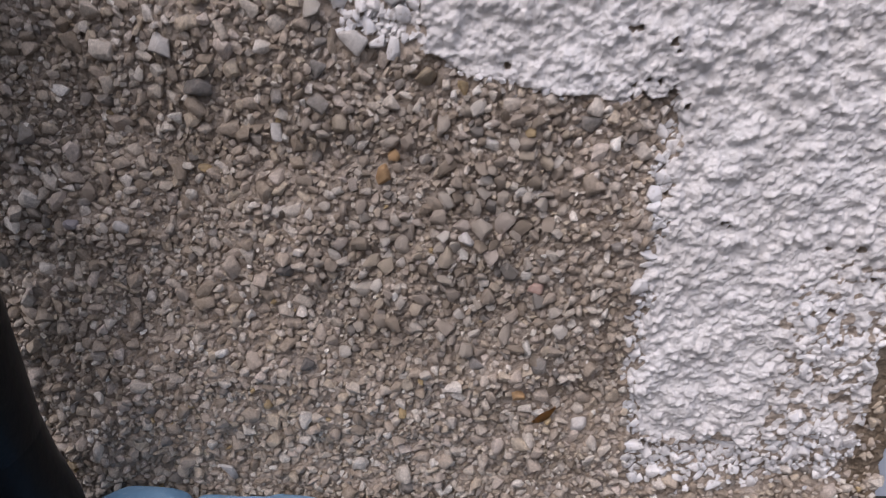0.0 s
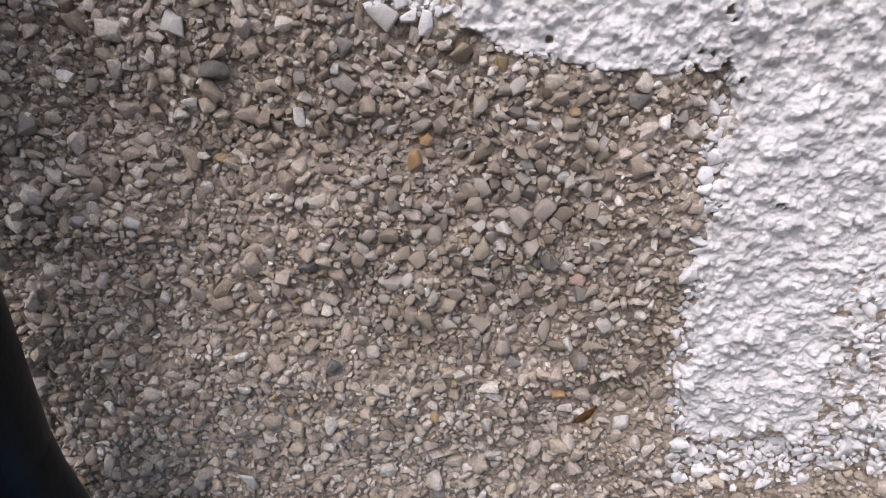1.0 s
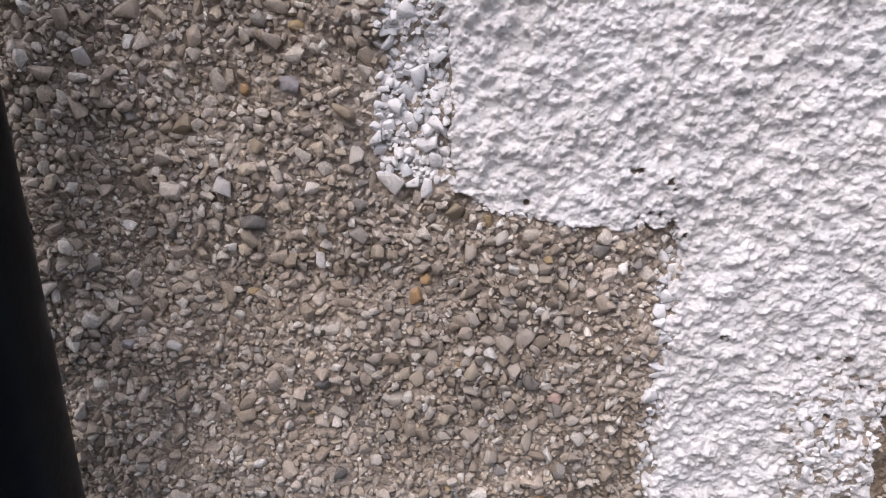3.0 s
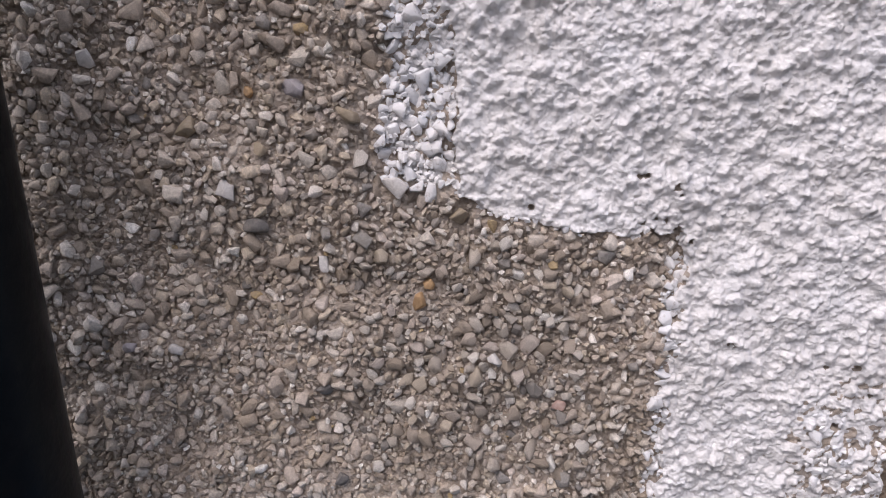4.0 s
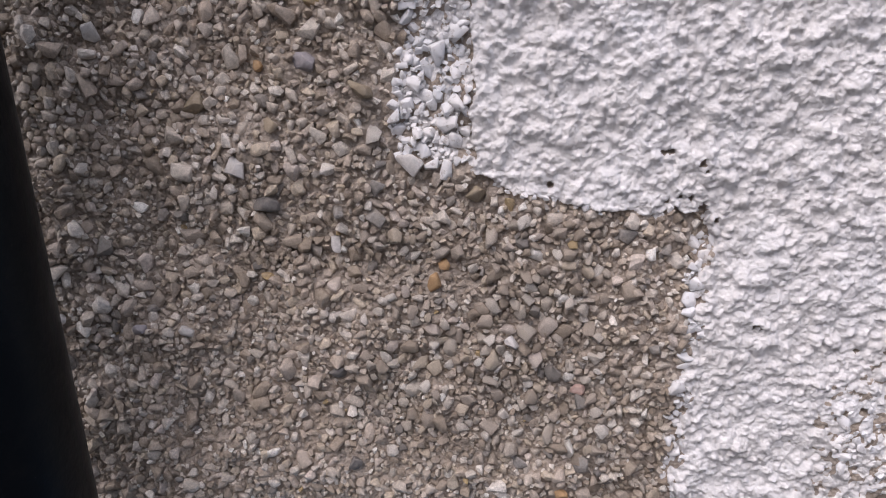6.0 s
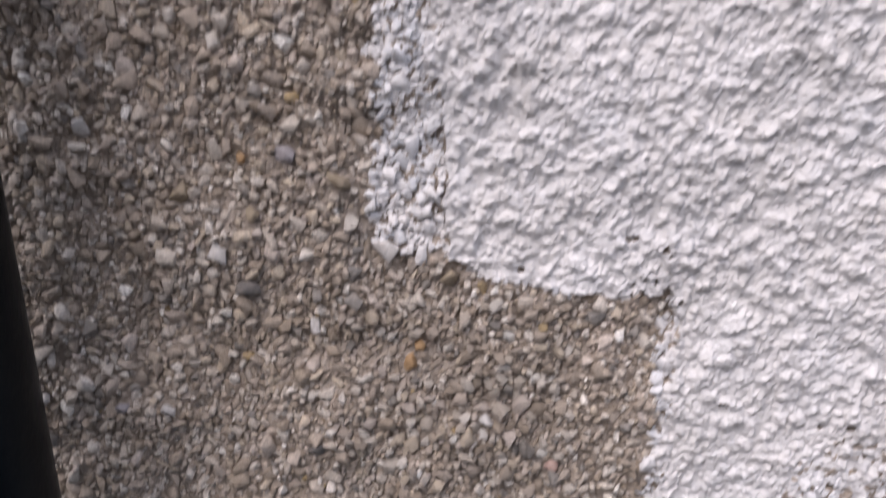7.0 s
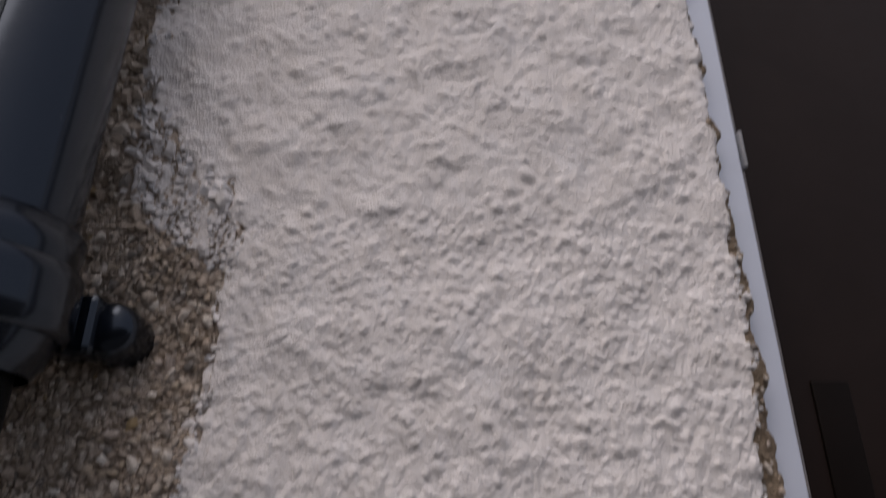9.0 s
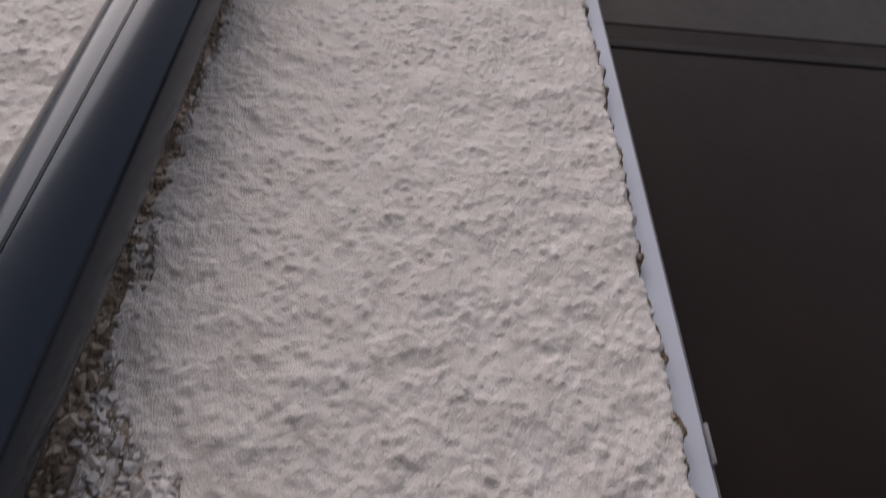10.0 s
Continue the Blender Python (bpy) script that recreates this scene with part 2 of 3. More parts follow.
def paint(x, z):
    """How well the white paint covers the wall at x, z: 0 bare, 1 full."""
    x, z = np.asarray(x, float), np.asarray(z, float)
    x = x + (lattice(x, z, 0.011, 5) - 0.5) * 0.009 + (lattice(x, z, 0.03, 6) - 0.5) * 0.003
    z = z + (lattice(x, z, 0.007, 7) - 0.5) * 0.011 + (lattice(x, z, 0.028, 8) - 0.5) * 0.006
    full = np.interp(z, [0.318, 0.38, 0.44, 0.494, 0.53, 0.565, 0.66, 0.69], [0.028, 0.028, 0.020, 0.027, 0.030, 0.040, 0.036, 0.020])
    half = np.interp(z, [0.318, 0.41, 0.443, 0.494, 0.53, 0.565, 0.64, 0.70], [-0.018, -0.018, -0.015, 0.010, 0.020, 0.035, 0.030, -0.01])
    full = full + (lattice(x, z, 0.016, 45) - 0.5) * 0.020
    half = half + (lattice(x, z, 0.013, 46) - 0.5) * 0.010
    under = np.interp(x, [0.026, 0.044, 0.073, 0.118, 0.155], [0.313, 0.306, 0.298, 0.290, 0.292])
    upper = step(0.0, 0.004, z - under) * np.maximum(step(-0.002, 0.003, x - full), (0.71 + 0.05 * step(0.36, 0.42, z)) * step(-0.003, 0.003, x - half))
    upper = upper * step(0.0, 0.005, z - np.where(x < 0.026, 0.318, 0.0))
    lower = step(-0.009, 0.008, x - np.interp(z, [0.12, 0.20, 0.29], [0.151, 0.153, 0.159])) * step(0.012, 0.085, z) * (1 - 0.19 * step(0.18, 0.28, x) * (1 - step(0.15, 0.25, z)))
    patch = step(0.526, 0.610, z - 0.02 * step(-0.09, 0.0, x)) * step(-0.155, -0.150, x + 0.2 * step(0.68, 0.72, z)) * np.maximum(1 - step(-0.006, 0.000, x), step(0.655, 0.70, z))
    left_full = np.interp(z, [0.65, 0.713, 0.774, 0.84, 0.861, 0.906, 1.06, 1.11, 1.14, 1.18, 1.22, 1.35, 2.0], [-0.152, -0.151, -0.110, -0.103, -0.100, -0.090, -0.086, -0.090, -0.115, -0.155, -0.178, -0.187, -0.192])
    left_half = np.interp(z, [0.65, 0.713, 0.774, 0.825, 0.861, 0.88, 1.04, 1.08, 1.11, 1.24, 1.35, 2.0], [-0.153, -0.152, -0.146, -0.142, -0.125, -0.095, -0.090, -0.150, -0.180, -0.186, -0.192, -0.198])
    left_full = left_full + (lattice(x, z, 0.022, 25) - 0.5) * 0.030 * step(1.0, 1.1, z) * (1 - step(1.35, 1.6, z)) + (lattice(x, z, 0.008, 26) - 0.5) * 0.012 * step(0.72, 0.8, z)
    streak = 0.40 + 0.62 * lattice(x, z * 0.22, 0.0065, 27)
    body = np.where(z > 0.66, np.maximum(step(-0.003, 0.004, x - left_full), streak * step(-0.003, 0.004, x - left_half)), 1.0)
    p = np.maximum(np.maximum(upper, lower), patch) * np.where(z > 0.66, body, 1.0)
    right = np.interp(z, [0.0, 0.06, 0.1, 0.32, 0.42, 0.49, 0.56, 0.61, 0.666, 0.71, 0.73, 0.82, 0.9, 1.0, 1.1], [0.29, 0.295, 0.300, 0.300, 0.301, 0.308, 0.301, 0.293, 0.309, 0.312, 0.320, 0.321, 0.326, 0.333, 0.337])
    p = p * (1 - step(-0.003, 0.003, x - right))
    # painted on the pipe's far side; left bare behind, to darken its reflection
    return np.where(x < -0.29, step(0.7, 0.9, z) * (1 - step(-0.350, -0.340, x)), p)


def stone_spots(x0, x1, z0, z1, density, sizes, small, seed, gap=0.80):
    """Stones thrown on the wall, the common size first, then bits in the gaps; none lies on another."""
    rs = np.random.RandomState(seed)
    cell, grid, out = 0.008, {}, []
    area = (x1 - x0) * (z1 - z0)
    first, rest = int(area * density), int(area * density * 3)
    radii = np.sort(np.clip(sizes[0] * np.exp(rs.randn(first) * 0.33), sizes[1], sizes[2]))[::-1]
    radii = np.concatenate([radii, np.clip(small * np.exp(rs.randn(rest) * 0.25), small * 0.6, small * 1.6)])
    tries = first + rest
    xs, zs = rs.uniform(x0, x1, tries), rs.uniform(z0, z1, tries)
    for x, z, r in zip(xs.tolist(), zs.tolist(), radii.tolist()):
        i, j = int(x / cell + 1000), int(z / cell + 1000)
        if all((x - a) ** 2 + (z - b) ** 2 > (gap * (r + c)) ** 2 for di in (-2, -1, 0, 1, 2) for dj in (-2, -1, 0, 1, 2) for a, b, c in grid.get((i + di, j + dj), ())):
            grid.setdefault((i, j), []).append((x, z, r))
            out.append((x, z, r))
    return np.array(out)


def base_relief(x, z):
    """The thrown mortar's own unevenness, in metres towards the eye."""
    return (lattice(x, z, 0.055, 11) - 0.5) * 0.010 + (lattice(x, z, 0.02, 12) - 0.5) * 0.0075 + (lattice(x, z, 0.006, 13) - 0.5) * 0.0032 + (lattice(x, z, 0.0028, 14) - 0.5) * 0.0018


PITS = [(0.191, 0.222, 0.0027), (0.194, 0.219, 0.0022), (0.008, 0.380, 0.0027), (0.132, 0.328, 0.0029), (0.136, 0.327, 0.0021), (0.153, 0.321, 0.0029),
        (0.156, 0.316, 0.0022), (0.252, 0.205, 0.0027), (0.068, 0.310, 0.0029), (0.161, 0.262, 0.0026), (0.013, 0.357, 0.0021), (0.270, 0.205, 0.0029),
        (0.159, 0.238, 0.0026), (0.104, 0.700, 0.0032), (0.164, 0.287, 0.0024), (0.240, 0.155, 0.0022), (0.262, 0.165, 0.0024), (0.282, 0.185, 0.0029), (0.135, 0.299, 0.0022), (0.142, 0.302, 0.0021), (0.149, 0.301, 0.0025), (0.156, 0.296, 0.0022)]


def in_pit(x, z):
    x = x + (lattice(x, z, 0.0022, 28) - 0.5) * 0.0030
    z = z + (lattice(x, z, 0.0019, 29) - 0.5) * 0.0030
    return np.min([np.hypot(x - a, (z - b) * 1.3) / r for a, b, r in PITS], axis=0)


def dome_field(X, Z, gx, gz, spots, seed):
    """Heights of chip-like domes with flat, leaning tops and cut sides."""
    top = np.zeros_like(X)
    rs = np.random.RandomState(seed)
    for x, z, r in spots:
        i0, i1 = np.searchsorted(gx, (x - 1.35 * r, x + 1.35 * r))
        j0, j1 = np.searchsorted(gz, (z - 1.35 * r, z + 1.35 * r))
        ang, flat, high, a0 = rs.uniform(0, 3.14), rs.uniform(0.6, 1.0), rs.uniform(0.30, 0.95), rs.uniform(0, 6.28)
        cut, slope = rs.uniform(0.75, 1.15, 5), rs.uniform(0.8, 3.6, 5)
        lean = rs.uniform(-0.4, 0.4), rs.uniform(-0.5, 0.3)
        if i1 - i0 < 2 or j1 - j0 < 2:
            continue
        dx, dz = (X[i0:i1, j0:j1] - x) / r, (Z[i0:i1, j0:j1] - z) / r
        u, v = dx * math.cos(ang) + dz * math.sin(ang), (dz * math.cos(ang) - dx * math.sin(ang)) / flat
        dome = 1 + lean[0] * dx + lean[1] * dz
        for k in range(5):
            way = a0 + k * 1.2566
            dome = np.minimum(dome, (1.1 * cut[k] - u * math.cos(way) - v * math.sin(way)) * slope[k])
        top[i0:i1, j0:j1] = np.maximum(top[i0:i1, j0:j1], r * high * np.clip(dome, 0, 1.6))
    return top


def relief_sheet(name, x0, x1, z0, z1, pitch, lumps, flakes, parent, label):
    """A sheet of render whose painted stretch carries the coated stones as relief."""
    nx, nz = int(round((x1 - x0) / pitch)) + 1, int(round((z1 - z0) / pitch)) + 1
    gx, gz = np.linspace(x0, x1, nx), np.linspace(z0, z1, nz)
    X, Z = np.meshgrid(gx, gz, indexing="ij")
    X = X + (lattice(X, Z, pitch * 1.7, 15) - 0.5) * pitch * 0.7
    Z = Z + (lattice(X, Z, pitch * 1.7, 16) - 0.5) * pitch * 0.7
    base = base_relief(X, Z)
    top = dome_field(X, Z, gx, gz, lumps, 21)
    p = paint(X, Z)
    soft = top.copy()
    soft[1:-1, 1:-1] = (8 * top[1:-1, 1:-1] + top[:-2, 1:-1] + top[2:, 1:-1] + top[1:-1, :-2] + top[1:-1, 2:]) / 12
    relief = 1 - 0.38 * step(0.42, 0.70, Z)
    flake = 0.85 * dome_field(X, Z, gx, gz, flakes, 22) * relief
    soft = soft * relief
    keep = step(0.73, 0.80, p)
    crinkle = ((lattice(X, Z, 0.0032, 18) - 0.5) * 0.0014 + (lattice(X, Z, 0.0085, 19) - 0.5) * 0.0016) * relief
    H = base * (1 - 0.5 * keep) + keep * (0.76 * soft + flake + crinkle) - 0.0012 * (1 - keep) + 0.0010 * keep
    proud = np.clip(top / 0.0015 - 0.5, -0.8, 0.8) * (1 - step(0.84, 0.98, p))
    coat = np.clip(0.5 + 3.2 * (p - 0.76) + 1.0 * (lattice(X, Z, 0.0035, 17) - 0.5) + 0.75 * proud, 0, 1) * step(0.05, 0.3, p)
    pit = 1 - step(0.6, 1.0, in_pit(X, Z))
    H = H - 0.0042 * pit
    coat = coat * (1 - pit)
    end = wall_end(Z)
    H = np.where(X > end, -0.036, H)
    edge = step(-0.008, 0.0, X - end)
    H = np.where(X > end, H, H - 0.002 * edge ** 2)
    co = np.stack([X, -H, Z], -1).reshape(-1, 3)
    idx = np.arange(nx * nz).reshape(nx, nz)
    quads = np.stack([idx[:-1, :-1], idx[1:, :-1], idx[1:, 1:], idx[:-1, 1:]], -1).reshape(-1, 4)
    me = bpy.data.meshes.new(name)
    me.vertices.add(len(co))
    me.vertices.foreach_set("co", co.ravel())
    me.loops.add(quads.size)
    me.loops.foreach_set("vertex_index", quads.ravel())
    me.polygons.add(len(quads))
    me.polygons.foreach_set("loop_start", np.arange(0, quads.size, 4))
    me.polygons.foreach_set("use_smooth", np.ones(len(quads), bool))
    me.update(calc_edges=True)
    me.attributes.new("coat", "FLOAT", "POINT").data.foreach_set("value", coat.ravel().astype(np.float32))
    me.materials.append(RENDER)
    ob = new(name, me)
    ob.parent = parent
    return tagged(ob, label, kind="stuff")


def chip_forms(count, worn, seed):
    """Broken stone chips of about unit size: a block split by random planes, its edges worn off."""
    rs = np.random.RandomState(seed)
    forms = []
    for _ in range(count):
        bm = bmesh.new()
        bmesh.ops.create_cube(bm, size=2.0)
        for _ in range(9 if worn else 5):
            n = rs.randn(3)
            n = Vector(n / np.linalg.norm(n))
            bmesh.ops.bisect_plane(bm, geom=bm.verts[:] + bm.edges[:] + bm.faces[:], plane_co=n * rs.uniform(0.58, 0.88), plane_no=n, clear_outer=True)
            bmesh.ops.holes_fill(bm, edges=[e for e in bm.edges if e.is_boundary], sides=0)
        if worn:
            bmesh.ops.remove_doubles(bm, verts=bm.verts[:], dist=0.10)
            bmesh.ops.bevel(bm, geom=bm.edges[:], offset=worn, segments=1, affect="EDGES", clamp_overlap=True)
        bmesh.ops.triangulate(bm, faces=bm.faces[:])
        bmesh.ops.recalc_face_normals(bm, faces=bm.faces[:])
        bm.verts.index_update()
        v = np.array([p.co[:] for p in bm.verts]) * (rs.uniform(0.98, 1.3), rs.uniform(0.55, 0.85), rs.uniform(0.72, 1.02))
        forms.append((v, np.array([[p.index for p in f.verts] for f in bm.faces])))
        bm.free()
    return forms


def chip_turns(n, seed):
    """Random turns about the wall's normal, with a small lean."""
    rs = np.random.RandomState(seed)
    a, b, c = rs.uniform(0, math.tau, n), rs.normal(0, 0.5, n), rs.normal(0, 0.5, n)
    out = []
    for i in range(n):
        out.append(np.array((Matrix.Rotation(b[i], 3, "X") @ Matrix.Rotation(c[i], 3, "Z") @ Matrix.Rotation(a[i], 3, "Y"))))
    return out


def scatter(name, spots, worn, material, parent, label, seed, sink=0.2, calm=1.0, squash=1.0):
    """Many chips pressed into the mortar, in one mesh."""
    forms = chip_forms(40, worn, seed)
    turns = chip_turns(len(spots), seed + 1)
    rs = np.random.RandomState(seed + 2)
    lift = base_relief(spots[:, 0], spots[:, 1]) * calm
    co, tri, used = [], [], 0
    for k, (x, z, r) in enumerate(spots):
        v, f = forms[rs.randint(40)]
        co.append(((v * r) @ turns[k].T) * (1, squash, 1) + (x, -lift[k] - squash * r * rs.uniform(-0.3, 0.5) + sink * r, z))
        tri.append(f + used)
        used += len(v)
    co, tri = np.concatenate(co), np.concatenate(tri)
    me = bpy.data.meshes.new(name)
    me.vertices.add(len(co))
    me.vertices.foreach_set("co", co.ravel())
    me.loops.add(tri.size)
    me.loops.foreach_set("vertex_index", tri.ravel())
    me.polygons.add(len(tri))
    me.polygons.foreach_set("loop_start", np.arange(0, tri.size, 3))
    me.polygons.foreach_set("use_smooth", np.full(len(tri), bool(worn)))
    me.update(calc_edges=True)
    me.materials.append(material)
    ob = new(name, me)
    ob.parent = parent
    return tagged(ob, label, kind="stuff")


# ---- ground and the wall's body ----
ground = tagged(thing("ground", box(-60, 60, -60, 60, -0.3, 0.0), GROUND), "worn grey path along the foot of the wall", "path", kind="structure")
wall = tagged(thing("wall_front", box(-3.0, 0.310, 0.030, 0.28, 0.0, 2.7), FAR_WALL), "pebbledashed house wall, part bare stone, part painted white", "wall", kind="structure")
tagged(thing("wall_right", box(1.42, 4.0, 0.0, 0.28, 0.0, 2.7), FAR_WALL), "white painted pebbledash wall beyond the door", "wall", kind="structure")
tagged(thing("wall_left_run", box(-3.0, -0.57, 0.0, 0.028, 0.0, 2.7), FAR_WALL), "white painted pebbledash beyond the drainpipe", "wall", kind="structure")
# Added out of view: closes the place and is mirrored in the pipe.
fence = tagged(thing("wall_back", box(-6, 6, -4.1, -4.0, 0.0, 1.8), UNSEEN_BOARD), "unseen board fence, added behind the eye for reflections", "fence", kind="structure")

# Unseen eaves, added so the pipe's right side reflects something dark.
tagged(thing("unseen_eaves", box(-3.0, 4.0, -0.055, 0.28, 2.71, 2.80), UNSEEN_BOARD), "unseen dark eaves, added for the pipe's reflection", "eaves", kind="structure")

# ---- dark door in a white frame ----
door = tagged(empty("door_1", 0.9, 0.06, 0.0), "closed dark brown glossy door in a white plastic frame", "door", kind="structure")


def under(ob, parent):
    ob.parent = parent
    ob.matrix_parent_inverse = Matrix.Translation(parent.location).inverted()
    return ob


jamb_bm = box(0.296, 0.3705, 0.022, 0.062, 0.0, 2.35, 0.003, 3)
frame_ob = under(part("door_frame", jamb_bm, UPVC, None, "white plastic door jamb, the sky's blue put in its colour", True), door)
# Thin grey line along the jamb's outer edge, as a separate strip.
under(part("edge_strip", box(0.371, 0.374, 0.026, 0.062, 0.0, 2.35, 0.001), material_tinted_stone("grey_edge_strip", (0.16, 0.16, 0.17), (0.24, 0.24, 0.25)), None, "thin grey strip down the jamb's outer edge"), door)
under(part("leaf", box(0.3775, 1.36, 0.078, 0.118, 0.01, 1.894, 0.003), DOOR, None, "dark brown glossy door leaf"), door)
under(part("leaf_edge", box(0.3775, 1.36, 0.075, 0.110, 1.894, 1.914, 0.003), EDGE, None, "thin grey strip along the leaf's top"), door)
under(part("fanlight", box(0.3775, 1.36, 0.080, 0.118, 1.971, 2.35, 0.002), HEADER, None, "dull grey panel above the door"), door)
# Nearly flush solid strip; its dark colour stands for the gap's shade.
under(part("gap", box(0.3775, 1.36, 0.082, 0.125, 1.914, 1.971), DOOR, None, "dark strip in place of the shaded gap over the leaf"), door)
# Narrow black panel, slightly proud of the leaf.
under(part("dark_panel", box(0.424, 0.459, 0.0752, 0.080, 0.74, 0.978, 0.002, 3), PLATE, None, "narrow black upright panel", True), door)
under(part("jamb_far", box(1.362, 1.42, 0.022, 0.12, 0.0, 2.35, 0.003, 3), UPVC, None), door)
under(part("hinge_cap", box(0.3715, 0.3752, 0.019, 0.034, 1.166, 1.206, 0.0017, 3), material_tinted_stone("grey_cap", (0.30, 0.32, 0.35), (0.36, 0.38, 0.41)), None, "small grey hinge cap", True), door)

# ---- black soil pipe with its collar and wall bracket ----
pipe = tagged(empty("drainpipe", -0.226, -0.086, 0.0), "glossy black plastic drainpipe clipped to the pebbledash wall", "drainpipe")
LOW, HIGH = (-0.232, -0.086), (-0.224, -0.086)


def turned(name, profile, at, label="", n=64, material=PIPE):
    return under(part(name, lathe(profile, n, Matrix.Translation((*at, 0))), material, None, label, True), pipe)


turned("lower_pipe", [(0.046, 0.0), (0.046, 0.98)], LOW, "dull black lower pipe, the blocked sky put in its colour", material=DIM_PIPE)
turned("upper_pipe", [(0.055, 0.97), (0.055, 2.65)], HIGH)
# Raised dark strip in place of a dark line in the pipe's reflection.
line_box = box(-0.224 + 0.05 * 0.055 - 0.0017, -0.224 + 0.05 * 0.055 + 0.0017, -0.086 - 0.9987 * 0.055 - 0.0007, -0.086 - 0.9987 * 0.055 + 0.002, 1.03, 2.65)
under(part("reflection_line", line_box, DIM_PIPE, None, "thin dark strip, imitates a line reflected in the pipe"), pipe)
turned("foot_collar", [(0.0461, 0.130), (0.0485, 0.105), (0.0545, 0.07), (0.056, 0.035), (0.058, 0.0)], LOW, material=DIM_PIPE)
turned("collar", [(0.047, 0.937), (0.054, 0.947), (0.0595, 0.962), (0.0605, 1.016), (0.0625, 1.032), (0.0625, 1.032), (0.060, 1.036), (0.0555, 1.037)], HIGH, "moulded socket collar")
turned("clip_ring", [(0.0605, 0.961), (0.0655, 0.964), (0.0665, 0.976), (0.0665, 0.996), (0.0655, 1.006), (0.0605, 1.009)], HIGH, "bracket ring round the collar")
for side in (1, -1):
    bm = lathe([(0.022, 0.0), (0.022, 0.030), (0.0205, 0.038), (0.0165, 0.043), (0.010, 0.045), (0.0, 0.0455)], 32, Matrix.Translation((-0.224 + side * 0.067, 0.008, 0.984)) @ Matrix.Rotation(radians(90), 4, "X"))
    lug = under(part("lug", bm, PIPE, None, "rounded bracket lug against the wall", True), pipe)
    web = box(-0.224 + side * 0.044 - 0.02, -0.224 + side * 0.044 + 0.02, -0.042, -0.010, 0.962, 1.007, 0.006)
    under(part("bracket_arm", web, PIPE, None), pipe)

# ---- the cloth, the sheeting and what lies on the ground ----
def roll_form(x0, x1, y, wide, high, seed, lump, taper=0.5):
    """A loosely rolled cloth on the ground, along the wall."""
    bm = bmesh.new()
    n, m = 90, 32
    rings = []
    for i in range(n + 1):
        u = i / n
        x = x0 + (x1 - x0) * u
        cap = min(1.0, math.sqrt(max(0.0, 1 - (1 - u / 0.09) ** 2)) if u < 0.09 else 1.0) * min(1.0, math.sqrt(max(0.0, 1 - (1 - (1 - u) / 0.12) ** 2)) if u > 0.88 else 1.0)
        body = (1 + lump * math.exp(-((u - 0.12) / 0.13) ** 2)) * (1 - taper * u * u) * (1 - 0.16 * math.exp(-((u - 0.27) / 0.02) ** 2)) * (1 - 0.05 * math.exp(-((u - 0.62) / 0.03) ** 2))
        ring = []
        for k in range(m):
            a = k * math.tau / m
            w = 1 + 0.10 * noise.noise((x * 28, math.cos(a) * 1.4 + seed, math.sin(a) * 1.4)) + 0.05 * noise.noise((x * 90, a * 2, seed))
            fold = 1 - 0.16 * math.exp(-((a - 1.15 - 0.5 * math.sin(u * 4 + seed)) / 0.16) ** 2) * step(0.15, 0.4, u)
            ring.append(bm.verts.new((x, y + wide * cap * body * w * math.cos(a), max(0.002, high * body * (0.5 + 0.5 * cap * w * fold * math.sin(a)) * (0.25 + 0.75 * cap)))))
        rings.append(ring)
    for a, b in zip(rings, rings[1:]):
        for k in range(m):
            bm.faces.new((a[k], a[(k + 1) % m], b[(k + 1) % m], b[k]))
    bm.faces.new(rings[0])
    bm.faces.new(rings[-1][::-1])
    bmesh.ops.recalc_face_normals(bm, faces=bm.faces[:])
    return bm


tagged(thing("cloth", roll_form(-0.212, 0.062, -0.045, 0.032, 0.047, 3, 0.06, 0.12), CLOTH, None, "", True), "light blue patterned cloth rolled at the foot of the wall", "cloth")
tagged(thing("sheeting", roll_form(0.045, 0.44, -0.055, 0.034, 0.036, 9, 0.0, 0.3), SHEET, None, "", True), "crumpled black plastic sheeting on the ground", "sheeting")


# ---- the dash: chippings in mortar, coated where painted ----
all_low = stone_spots(-0.30, 0.356, 0.0, 1.10, 38000, (0.0024, 0.0014, 0.0050), 0.0013, 31, 0.76)
all_high = stone_spots(-0.56, 0.356, 1.10, 2.40, 22000, (0.0030, 0.0018, 0.0060), 0.0018, 32)
cover_low, cover_high = paint(all_low[:, 0], all_low[:, 1]), paint(all_high[:, 0], all_high[:, 1])
inside = all_low[:, 0] < wall_end(all_low[:, 1]) - 0.003
inside_high = all_high[:, 0] < wall_end(all_high[:, 1]) - 0.005
lumps = np.concatenate([stone_spots(-0.34, 0.356, 0.0, 1.10, 26000, (0.0033, 0.0018, 0.0070), 0.0017, 33, 0.72),
                        stone_spots(-0.56, 0.356, 1.10, 2.40, 18000, (0.0038, 0.0022, 0.0070), 0.0022, 34, 0.72)])
flakes = stone_spots(-0.03, 0.356, 0.0, 0.52, 60000, (0.0016, 0.0009, 0.0028), 0.0010, 35, 0.7)
for x0, x1, z0, z1, pitch in ((-0.42, -0.028, -0.004, 0.503, 0.0016), (-0.03, 0.364, -0.004, 0.503, 0.00085), (-0.42, -0.158, 0.5, 1.103, 0.0018), (-0.16, 0.364, 0.5, 1.103, 0.0014)):
    relief_sheet("render_coat", x0, x1, z0, z1, pitch, lumps, flakes, wall, "sandy mortar, thickly painted white in part")
relief_sheet("render_coat", -0.56, 0.366, 1.1, 2.40, 0.0024, lumps, flakes, wall, "white painted pebbledash, bare beside the pipe")

